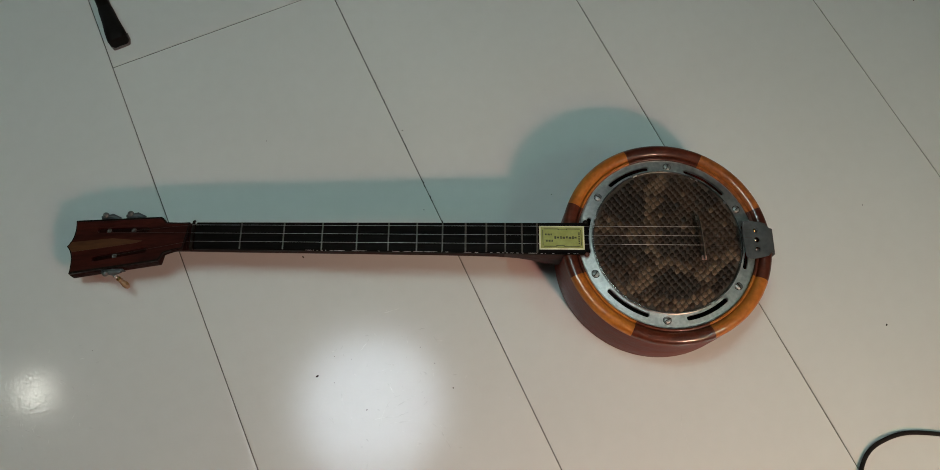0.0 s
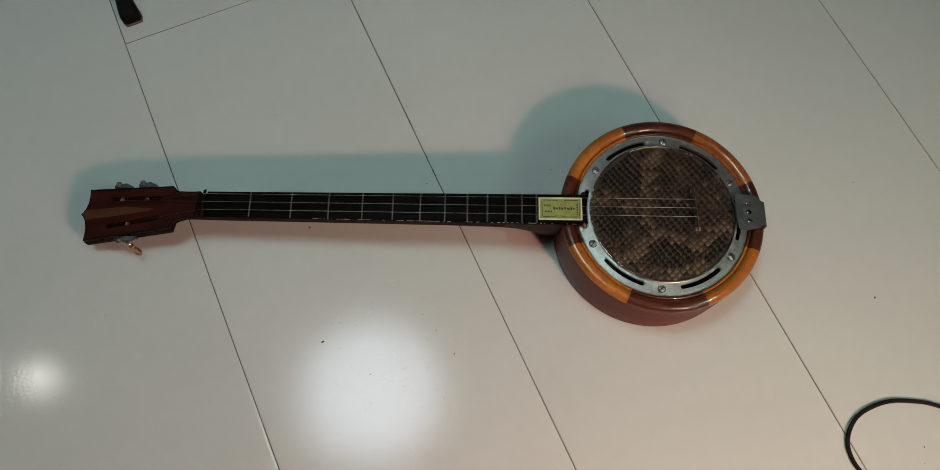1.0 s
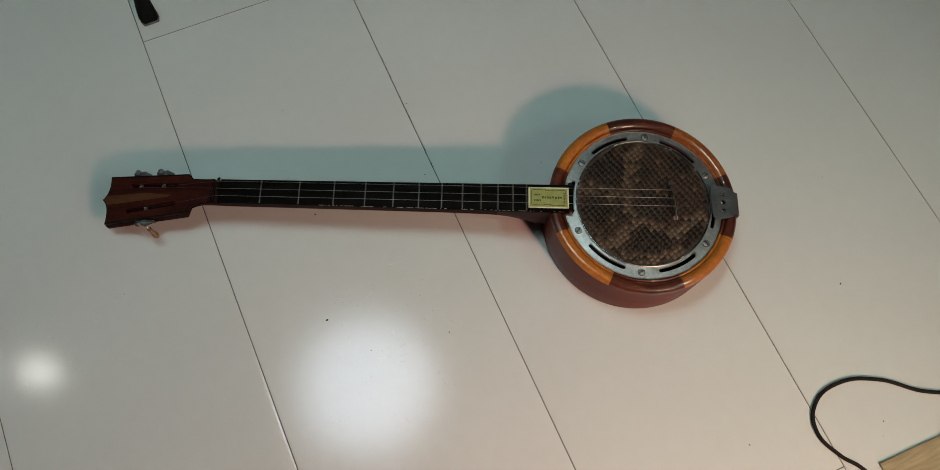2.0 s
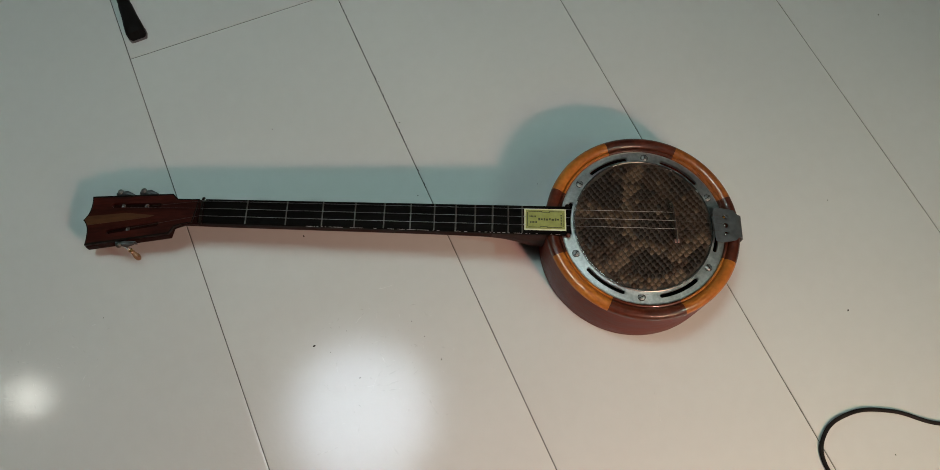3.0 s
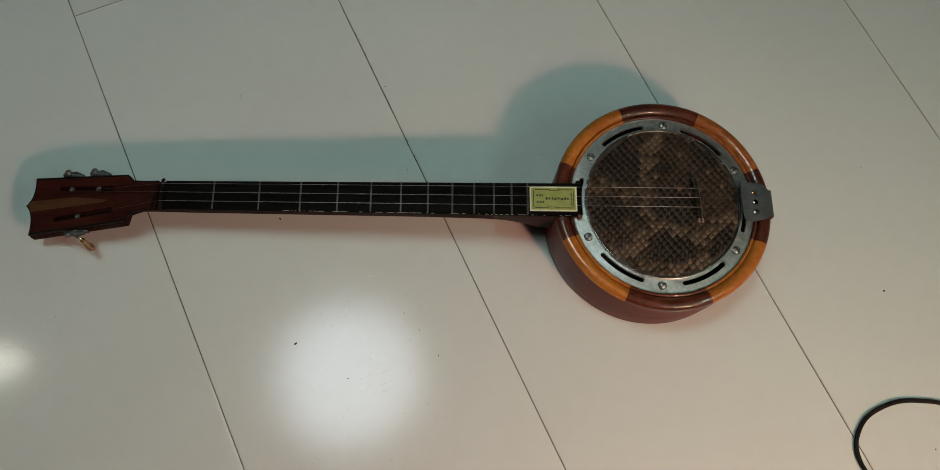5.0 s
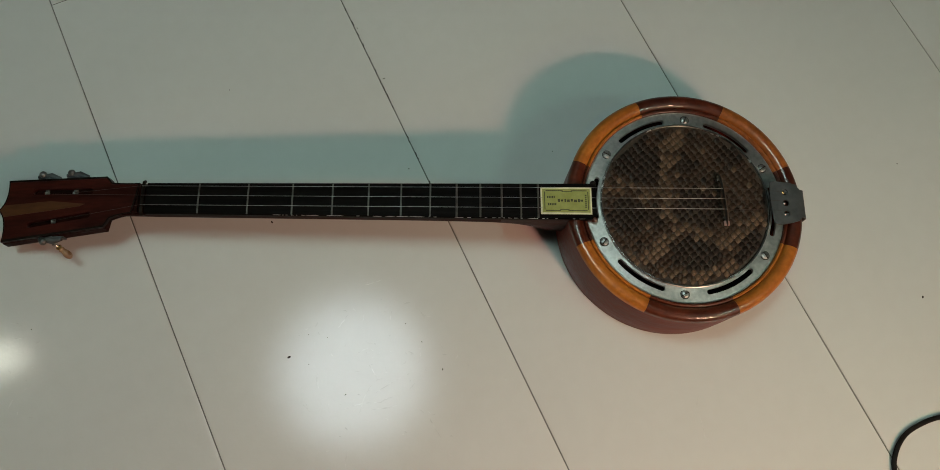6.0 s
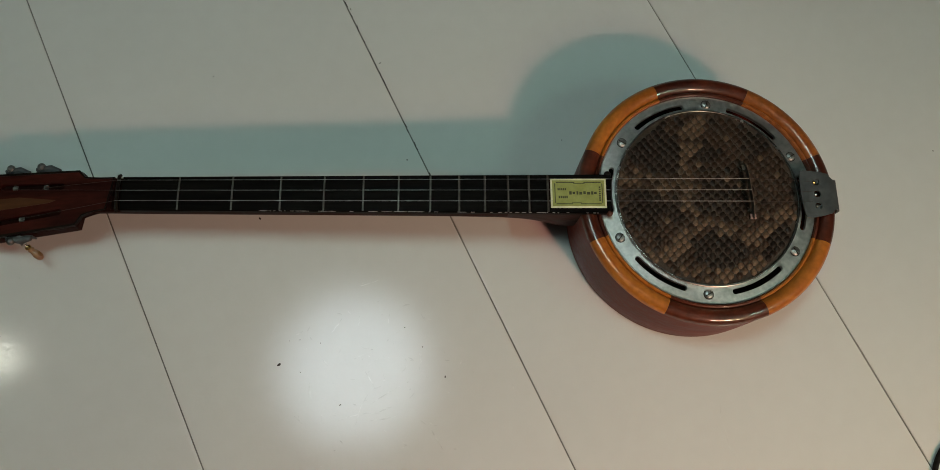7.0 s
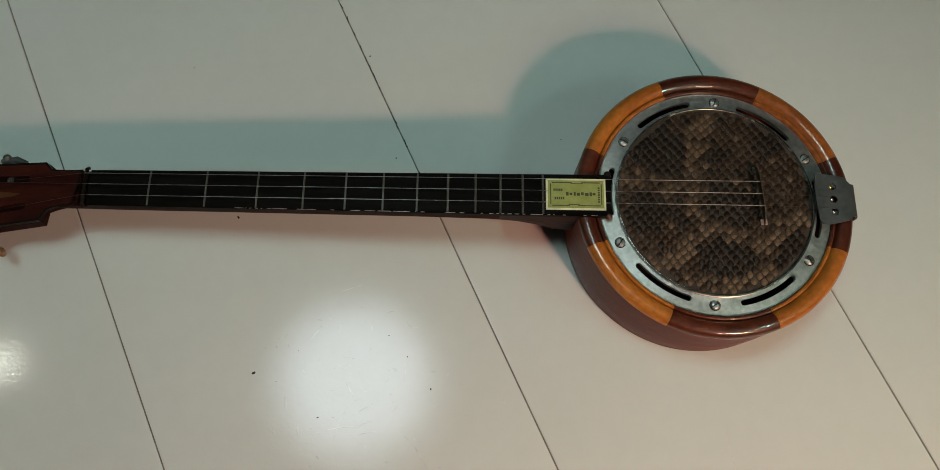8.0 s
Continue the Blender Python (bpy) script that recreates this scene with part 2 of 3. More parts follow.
# ---- room ----
X0, X1, Y0, Y1, TOP = -2.4, 3.0, -3.3, 2.1, 2.6
floor = tagged(mesh_object("floor", box(X0, X1, Y0, Y1, -0.10, -0.0010), grout_mat),
               "white glazed plank-tile floor with thin dark joints", "floor", kind="structure")
for name, b in (("wall_west", (X0 - 0.1, X0, Y0, Y1, -0.1, TOP)), ("wall_east", (X1, X1 + 0.1, Y0, Y1, -0.1, TOP)),
                ("wall_south", (X0 - 0.1, X1 + 0.1, Y0 - 0.1, Y0, -0.1, TOP)), ("wall_north", (X0 - 0.1, X1 + 0.1, Y1, Y1 + 0.1, -0.1, TOP))):
    tagged(mesh_object(name, box(*b), wall_mat), "plain grey painted wall round the room", "wall", kind="structure")
tagged(mesh_object("ceiling", box(X0 - 0.1, X1 + 0.1, Y0 - 0.1, Y1 + 0.1, TOP, TOP + 0.1), ceiling_mat), "plain grey painted ceiling", "ceiling", kind="structure")


# ---- pendant lamp over the floor ----
def make_pendant():
    glow = bpy.data.materials.new("frosted_glow")
    glow.use_nodes = True
    nt = glow.node_tree
    add, link = nt.nodes.new, nt.links.new
    p = nt.nodes["Principled BSDF"]
    p.inputs["Base Color"].default_value = (0.8, 0.8, 0.8, 1)
    co, size, fall, mul = add("ShaderNodeTexCoord"), add("ShaderNodeVectorMath"), add("ShaderNodeMapRange"), add("ShaderNodeMath")
    size.operation, fall.interpolation_type, mul.operation = "LENGTH", "SMOOTHSTEP", "MULTIPLY"
    link(co.outputs["Object"], size.inputs[0])
    link(size.outputs["Value"], fall.inputs[0])
    fall.inputs[1].default_value, fall.inputs[2].default_value, fall.inputs[3].default_value, fall.inputs[4].default_value = 0.16, 0.33, 1.0, 0.0
    link(fall.outputs[0], mul.inputs[0])
    mul.inputs[1].default_value = 17.9  # brightest in its middle
    p.inputs["Emission Color"].default_value = (*COOL, 1)
    link(mul.outputs[0], p.inputs["Emission Strength"])
    lamp = tagged(new("pendant_lamp"), "round frosted pendant lamp, lit, over the floor", "lamp")
    lamp.matrix_basis = pose(0.066, -0.235, 1.94)
    part("diffuser", slab([circle(0, 0, 0.34, 32)], 0.0, 0.006), glow, lamp, "frosted glowing disc")
    part("shade", lathe([(0.0, 0.008), (0.35, 0.008), (0.33, 0.040), (0.10, 0.070), (0.0, 0.075)], steps=48), wall_mat, lamp)
    part("rod", tube([(0, 0, 0.07), (0, 0, TOP - 1.94)], 0.008, 10), steel, lamp)


make_pendant()


# ---- banjo ----
def fret_top(x):
    """Height of the fingerboard's top along the neck."""
    return 0.0625 + (x + 0.53) * 0.0307


OFF = -0.0010  # the neck lies a little off the drum's axis


def half_width(x):
    return 0.0156 + (x + 0.53) * 0.0062


def head_top(x):
    """Height of the headstock's face, which leans back from the nut."""
    return 0.0600 + (x + 0.535) * 0.205


SKIN = 0.0805
# the blocks of the rim: where each begins, and its wood
RIM_EDGES = [21.0, 65.7, 111.8, 158.2, 202.2, 246.4, 292.4, 337.3, 381.0]


def make_pot(banjo):
    outer = [(0.0, 0.0), (0.1120, 0.0), (0.1146, 0.0012), (0.1156, 0.0040), (0.1162, 0.0300), (0.1166, 0.0700), (0.1164, 0.0752)]
    inner = [(0.1000, 0.0752), (0.0995, 0.0540), (0.0960, 0.0530), (0.0, 0.0530)]
    part("pot", lathe(outer + inner, steps=128), pot_mat, banjo, "red-brown varnished wooden drum wall")
    bead = [(0.1158, 0.0753), (0.1169, 0.0762), (0.1168, 0.0778), (0.1156, 0.0800), (0.1136, 0.0817), (0.1110, 0.0826),
            (0.1084, 0.0826), (0.1060, 0.0819), (0.1040, 0.0805), (0.1028, 0.0791), (0.1024, 0.0777), (0.1024, 0.0753)]
    lip = [(0.1022, 0.0753), (0.1022, 0.0780), (0.1018, 0.0794), (0.1008, 0.0801), (0.0997, 0.0799), (0.0990, 0.0790), (0.0987, 0.0770), (0.0987, 0.0753)]
    dark, honey, chestnut = (rim_dark, "dark brown varnished rim block"), (rim_light, "honey-coloured varnished rim block"), (rim_mid, "chestnut-brown varnished rim block")
    woods = [chestnut, dark, honey, dark, honey, dark, honey, dark]
    for a, b, (wood, label) in zip(RIM_EDGES, RIM_EDGES[1:], woods):
        block = part("rim_block", lathe(bead, a + 0.04, b - 0.04, 24), wood, banjo, label)
        part("inner_lip", lathe(lip, a + 0.04, b - 0.04, 24), wood, block, "thin rounded lip along the block")


def make_ring(banjo):
    loops = [circle(0, 0, 0.0972, 128), circle(0, 0, 0.0838, 128)]
    r0, r1 = 0.0863, 0.0912
    for k in range(6):
        mid, half = -3.5 + 60 * k, 12.5 if k == 3 else 15.4
        arc = []
        for side, r in ((1, r1), (-1, r0)):
            for i in range(15):
                a = radians(mid + side * (2 * half * i / 14 - half))
                arc.append((r * math.cos(a), r * math.sin(a)))
            for turn in (60, 30, 0, -30, -60):  # the rounded end of the slot
                a = radians(mid + side * (half + 1.5 * math.cos(radians(turn))))
                r = (r0 + r1) / 2 + side * (r1 - r0) / 2 * math.sin(radians(turn))
                arc.append((r * math.cos(a), r * math.sin(a)))
        loops.append(arc)
    bm = slab(loops, 0.0742, 0.0780)
    for v in bm.verts:  # its face falls off towards the rim
        v.co.z -= 0.09 * (math.hypot(v.co.x, v.co.y) - 0.0905)
    ring = part("flange_ring", bm, alu, banjo, "cast aluminium ring with curved slots")
    part("outer_edge", lathe([(0.0972, 0.0730), (0.0985, 0.0730), (0.0985, 0.0771), (0.0981, 0.0776), (0.0975, 0.0776), (0.0972, 0.0772)], steps=128), alu, ring, "narrow raised edge of the ring")
    for k, turn in enumerate((35, 70, 150, 55, 28, 120)):
        a = radians(25.8 + 60 * k)
        at = pose(0.0900 * math.cos(a), 0.0900 * math.sin(a), 0.0780, 0, 0, turn)
        # Black ring and bar put the shade of gap and slot into colour.
        part("recess", lathe([(0.0036, 0.0001), (0.0046, 0.0001), (0.0046, 0.0003), (0.0036, 0.0003)], steps=20), black_edge, ring, "black ring painting the shade round the screw").matrix_basis = at
        bm = lathe([(0.0, 0.0), (0.0040, 0.0), (0.0040, 0.0009), (0.0034, 0.0016), (0.0022, 0.0021), (0.0, 0.0023)], steps=20)
        part("screw", bm, screw_mat, ring, "dull slotted steel screw").matrix_basis = at
        part("screw_slot", box(-0.0036, 0.0036, -0.00045, 0.00045, 0.0014, 0.0025), crumb_mat, ring).matrix_basis = at
    part("hoop", lathe([(0.0817, 0.0700), (0.0836, 0.0700), (0.0836, 0.0806), (0.0832, 0.0814), (0.0823, 0.0815), (0.0818, 0.0810)], steps=128),
         bright, banjo, "thin bright metal hoop round the skin")
    part("under_plate", lathe([(0.0, 0.0531), (0.0955, 0.0531), (0.0955, 0.0550), (0.0, 0.0550)], steps=48), black_edge, banjo, "dark inside of the drum")


BANDS = [[(-0.081, 0.017), (-0.058, 0.016), (-0.038, 0.010), (-0.020, 0.002), (-0.019, -0.016), (-0.010, -0.026)],
         [(-0.050, -0.058), (-0.034, -0.053), (-0.020, -0.036), (-0.009, -0.026), (0.006, -0.029), (0.026, -0.036), (0.042, -0.039), (0.053, -0.025), (0.066, -0.017), (0.080, -0.014)],
         [(-0.018, 0.003), (-0.018, 0.023), (-0.016, 0.040), (-0.016, 0.057), (-0.009, 0.066), (0.003, 0.076)],
         [(-0.026, -0.073), (-0.013, -0.071), (0.002, -0.074), (0.023, -0.071), (0.038, -0.062)]]
DARK = [(-0.060, -0.012, 0.016, 0.016), (-0.044, 0.044, 0.026, 0.022), (0.014, -0.006, 0.024, 0.020), (0.007, -0.052, 0.026, 0.015), (0.068, -0.041, 0.018, 0.016), (0.050, 0.052, 0.014, 0.012), (-0.031, -0.016, 0.010, 0.010), (0.052, -0.058, 0.014, 0.010), (0.004, 0.040, 0.012, 0.008)]


def near_band(x, y, band):
    p = Vector((x, y))
    best = 1.0
    for a, b in zip(band, band[1:]):
        a, b = Vector(a), Vector(b)
        k = max(0.0, min(1.0, (p - a).dot(b - a) / (b - a).length_squared))
        best = min(best, (p - a.lerp(b, k)).length)
    return best


def scale_shape(e1, e2, lift):
    """The corners and faces of one low scale round its middle."""
    ring = [(-1.0, -0.55), (-1.0, 0.55), (-0.55, 1.0), (0.55, 1.0), (1.0, 0.55), (1.0, -0.55), (0.55, -1.0), (-0.55, -1.0)]
    low = [(*(e1 * s + e2 * t), -0.0004 + 0.0003 * (s - t)) for s, t in ring]
    high = [(*(e1 * s * 0.86 + e2 * t * 0.86), lift + 0.0003 * (s - t)) for s, t in ring]
    return low + high, [(k, (k + 1) % 8, 8 + (k + 1) % 8, 8 + k) for k in range(8)] + [tuple(range(8, 16))]


def scale_colour(x, y, roll):
    """0 dark, 1 brown, 2 tan: pale bands and dark blotches across the skin."""
    wob = noise.noise((x * 60, y * 60, 4.1)) * 0.5
    if min(near_band(x, y, b) for b in BANDS) < 0.0068 + 0.003 * wob:
        return 2 if roll < 0.80 else 1
    if min(((x - cx) / rx) ** 2 + ((y - cy) / ry) ** 2 for cx, cy, rx, ry in DARK) < 1 + wob:
        return 0
    return 1 if roll < 0.86 else (0 if roll < 0.93 else 2)


def make_skin(banjo):
    skin = part("skin", lathe([(0.0, SKIN - 0.004), (0.0816, SKIN - 0.004), (0.0816, SKIN - 0.0006), (0.0, SKIN)], steps=96), hide, banjo, "dark stretched snakeskin head")
    rng = random.Random(5)
    d1, d2 = Vector((-0.76, -0.65)).normalized() * 0.0064, Vector((0.58, -0.81)).normalized() * 0.0054
    colours = (scale_dark, scale_mid, scale_light)
    shapes = [scale_shape(d1 * rng.uniform(0.445, 0.475), d2 * rng.uniform(0.495, 0.525), rng.uniform(0.0001, 0.0004)) for k in range(6)]
    shared = {}
    for colour in range(3):
        for k, (verts, faces) in enumerate(shapes):
            data = bpy.data.meshes.new("scale")
            data.from_pydata(verts, [], faces)
            data.materials.append(colours[colour])
            data.shade_smooth()
            data.set_sharp_from_angle(angle=radians(60))
            shared[colour, k] = data
    places = []
    for i in range(-28, 29):
        for j in range(-32, 33):
            c = d1 * i + d2 * j
            wob = noise.noise_vector((c.x * 40, c.y * 40, 1.7))
            c = c + Vector((wob.x, wob.y)) * 0.0022
            if c.length < 0.0794:
                places.append(c)
    places.sort(key=lambda c: c.y)
    verts, faces, slots = [], [], []
    for n, c in enumerate(places):
        colour, k = scale_colour(c.x, c.y, rng.random()), rng.randrange(6)
        if n < 300:
            ob = new("scale", shared[colour, k])
            ob.parent = skin
            ob.matrix_basis = pose(c.x, c.y, SKIN, 0, 0, rng.uniform(-5, 5))
        else:
            n0 = len(verts)
            verts += [(c.x + x, c.y + y, SKIN + z) for x, y, z in shapes[k][0]]
            faces += [tuple(n0 + f for f in face) for face in shapes[k][1]]
            slots += [colour] * 9
    data = bpy.data.meshes.new("scaled_hide")
    data.from_pydata(verts, [], faces)
    for m in colours:
        data.materials.append(m)
    data.polygons.foreach_set("material_index", slots)
    data.update()
    ob = finish(new("scaled_hide", data), 60)
    ob.parent = skin
    tagged(ob, "brown and tan overlapping snake scales in blotches", kind="stuff")


def make_neck(banjo):
    def ring(x, depth, wide):
        w, top = half_width(x) * wide, min(fret_top(x) - 0.0045, head_top(x) - 0.0005 if x < -0.54 else 1)
        return [(x, OFF + w * math.copysign(abs(math.cos(a)) ** 0.6, math.cos(a)), top - depth * math.sin(a) ** 0.7) for a in (math.pi * k / 12 for k in range(13))]
    shaft = ((-0.552, 0.012, 1.04), (-0.535, 0.016, 1.0), (-0.50, 0.019, 0.98), (-0.40, 0.020, 0.97), (-0.25, 0.021, 0.97), (-0.19, 0.024, 0.97), (-0.180, 0.0265, 0.97))
    part("neck", loft([ring(*r) for r in shaft]), side_mat, banjo, "slim red-brown mahogany neck")
    heel = ((-0.1799, 0.0265, 0.97), (-0.165, 0.031, 0.97), (-0.145, 0.043, 0.97), (-0.130, 0.056, 0.98), (-0.1150, 0.060, 1.0))
    part("heel", loft([ring(*r) for r in heel]), heel_mat, banjo, "dark curved heel that joins the neck to the drum")
    secs = []
    for i in range(23):
        x = -0.5245 + (0.5245 - 0.0885) * i / 22
        w, z = half_width(x), fret_top(x)
        secs.append([(x, OFF + y, z + dz) for y, dz in ((-w, -0.0045), (-w, -0.0010), (-w + 0.0009, -0.0001), (0, 0.0003), (w - 0.0009, -0.0001), (w, -0.0010), (w, -0.0045))])
    part("fingerboard", loft(secs), ebony, banjo, "black ebony fingerboard with worn edges")
    # Pale slivers paint the edge's highlights along with its chips.
    rng = random.Random(11)
    bm = bmesh.new()
    for k in range(58):
        x = rng.uniform(-0.40, -0.10)
        y, z, r = OFF - half_width(x) + 0.0004, fret_top(x) - 0.0004, rng.choice((0.0007, 0.0014, 0.0022, 0.0050))
        m = pose(x, y, z, -40) @ Matrix.Diagonal((r, 0.00035, 0.00020, 1))
        bmesh.ops.create_icosphere(bm, subdivisions=1, radius=1.0, matrix=m)
    tagged(part("worn_edge", bm, wear_glint_mat, banjo, "pale chips and painted glints along the fingerboard's edge"), kind="stuff")
    # frets
    x, gap = -0.5268, 0.0531
    for k in range(12):
        x += gap
        gap *= 0.9005
        w, z = half_width(x), fret_top(x)
        pts = [(x, OFF + w * u, z + dz) for u, dz in ((-0.95, -0.0002), (-0.5, 0.0004), (0, 0.0006), (0.5, 0.0004), (0.95, -0.0002))]
        # The frets nearest the drum get a darker metal.
        if x < -0.143:
            part("fret", tube(pts, 0.0008 if k < 7 else 0.0010, 6), fret_metal if k < 7 else dark_fret, banjo, "thin metal fret" if k < 7 else "thin darker fret")
    part("nut", tube([(-0.5275, -0.0172, 0.0610), (-0.5275, -0.0160, 0.0632), (-0.5275, OFF, 0.0648), (-0.5275, 0.0148, 0.0636), (-0.5275, 0.0160, 0.0612)], 0.0016, 10), black_edge, banjo, "dark string nut")
    part("binding", box(-0.5345, -0.5325, -0.0148, 0.0148, 0.0560, 0.0604, 0.0003), side_mat, banjo, "thin dark line across the neck")
    # Dark balls added in place of the ring slot's dark ends.
    for y, colour, label in ((0.0178, black_edge, "black ball standing in for the slot's dark end"), (-0.0185, rim_dark, "dark red ball standing in for the slot's dark end")):
        part("peg", ball(-0.0905, y, 0.0735, 0.0032, 0.9), colour, banjo, label)


def make_headstock(banjo):
    def curve(a, b, bulge, n=6):
        a, b, c = Vector(a), Vector(b), Vector(bulge)
        return [tuple((1 - t) ** 2 * a + 2 * t * (1 - t) * c + t * t * b) for t in (i / n for i in range(n))]
    nw, tip, sw = (-0.6745, 0.0250), (-0.6810, -0.0062), (-0.6725, -0.0392)
    outline = curve((-0.533, 0.0150), (-0.5615, 0.0168), (-0.545, 0.0148), 4) + [(-0.5615, 0.0168), (-0.5680, 0.0236)]
    outline += curve(nw, tip, (-0.6705, 0.0035), 8) + curve(tip, sw, (-0.6700, -0.0150), 8)
    outline += [sw, (-0.5660, -0.0282)] + curve((-0.5605, -0.0196), (-0.533, -0.0150), (-0.549, -0.0152), 6)

    def slot(x0, y0, x1, y1, w):
        a, b = Vector((x0, y0)), Vector((x1, y1))
        d = (b - a).normalized()
        s = Vector((-d.y, d.x)) * w
        loop = []
        for i in range(9):
            t = math.pi * i / 8
            loop.append(tuple(b + s * math.cos(t) + d * w * math.sin(t)))
        for i in range(9):
            t = math.pi * i / 8
            loop.append(tuple(a - s * math.cos(t) - d * w * math.sin(t)))
        return loop
    slots = [slot(-0.6430, 0.0118, -0.5840, 0.0092, 0.0030), slot(-0.6440, -0.0225, -0.5840, -0.0150, 0.0030)]

    def lean(bm, lift=0.0):
        for v in bm.verts:
            v.co.z += head_top(v.co.x) + lift
        return bm
    def thin(bm):
        """Less wood towards the nut."""
        for v in bm.verts:
            if v.co.x > -0.5650 and v.co.z < -0.006:
                v.co.z = -0.0075
        return bm
    head = part("headstock", lean(thin(slab([outline] + slots, -0.0150, 0.0))), head_mat, banjo, "scalloped mahogany headstock with two slots")
    part("headstock_edge", lean(slab([outline, [((x + 0.605) * 0.982 - 0.605, (y + 0.004) * 0.93 - 0.004) for x, y in outline]], -0.0040, 0.0004)), black_edge, head, "thin black line round the headstock")
    grown = [((x + 0.605) * 1.003 - 0.605, (y + 0.004) * 1.012 - 0.004) for x, y in outline]
    part("headstock_side", lean(thin(slab([grown, [((x + 0.605) * 0.99 - 0.605, (y + 0.004) * 0.96 - 0.004) for x, y in outline]], -0.0149, -0.0042))), side_mat, head, "dark varnished side of the headstock")
    # Dark plates added to put the slots' shade in as colour.
    for x0, y0, x1, y1 in ((-0.648, 0.0118, -0.579, 0.0092), (-0.649, -0.0225, -0.579, -0.0150)):
        part("slot_floor", lean(slab([slot(x0, y0, x1, y1, 0.0036)], -0.0146, -0.0052)), side_mat, head, "dark plate added to close the slot")
    stripe = [(-0.6775, -0.0010), (-0.6795, -0.0062), (-0.6745, -0.0130), (-0.625, -0.0088), (-0.594, -0.0058), (-0.588, -0.0036), (-0.625, 0.0010)]
    part("centre_stripe", lean(slab([stripe], -0.002, 0.0003)), stripe_mat, head, "paler wood strip down the middle")
    for x, y, side in ((-0.6330, 0.0104, 1), (-0.6020, 0.0100, 1), (-0.6215, -0.0196, -1)):
        edge = 0.0243 if side > 0 else -0.0335
        z = head_top(x)
        tuner = part("tuner", tube([(x, y - 0.006 * side, z - 0.006), (x, edge + 0.001 * side, z - 0.006)], 0.0026, 10), tuner_metal, banjo, "chrome tuning machine with post and gear")
        part("post_winding", tube([(x, y - 0.0016, z - 0.0055), (x, y + 0.0016, z - 0.0055)], 0.0036, 10), bright, tuner)
        part("side_plate", box(x - 0.0110, x + 0.0120, edge, edge + 0.0014 * side, z - 0.0130, z - 0.0040, 0.0004), steel, tuner, "chrome side plate")
        part("gear", tube([(x, edge + 0.0012 * side, z - 0.006), (x, edge + 0.0045 * side, z - 0.006)], 0.0042, 14), steel, tuner)
        part("worm_housing", ball(x - 0.0065, edge + 0.0060 * side, z - 0.0035, 0.0038, 0.9), tuner_metal, tuner, "round chrome worm housing")
        part("worm", tube([(x - 0.0110, edge + 0.0035 * side, z - 0.0045), (x + 0.0020, edge + 0.0050 * side, z - 0.0045), (x + 0.0105, edge + 0.0028 * side, z - 0.0050)], [0.0020, 0.0034, 0.0018], 12), steel, tuner)
        if side < 0:
            way = Vector((0.0125, -0.0100, -0.0090))
        else:
            way = Vector((0.004, -0.002, -0.016))
        a = Vector((x - 0.001, edge + 0.0042 * side, z - 0.008))
        part("shaft", tube([a + way * k for k in (-0.16, 0.0, 0.12, 0.24, 0.36, 0.56)], [0.0018, 0.0034, 0.0020, 0.0032, 0.0018, 0.0018], 12), bright, tuner, "turned chrome shaft")
        part("collar", tube([a + way * k for k in (0.40, 0.44, 0.56, 0.60)], [0.0018, 0.0029, 0.0029, 0.0018], 12), brass, tuner, "worn brass collar")
        pts = [a + way * k for k in (0.58, 0.66, 0.74, 0.84, 1.00, 1.18, 1.30, 1.36)]
        part("button", tube(pts, [0.0019, 0.0031, 0.0026, 0.0030, 0.0038, 0.0036, 0.0024, 0.0008], 12), amber, tuner, "amber plastic tuning button")


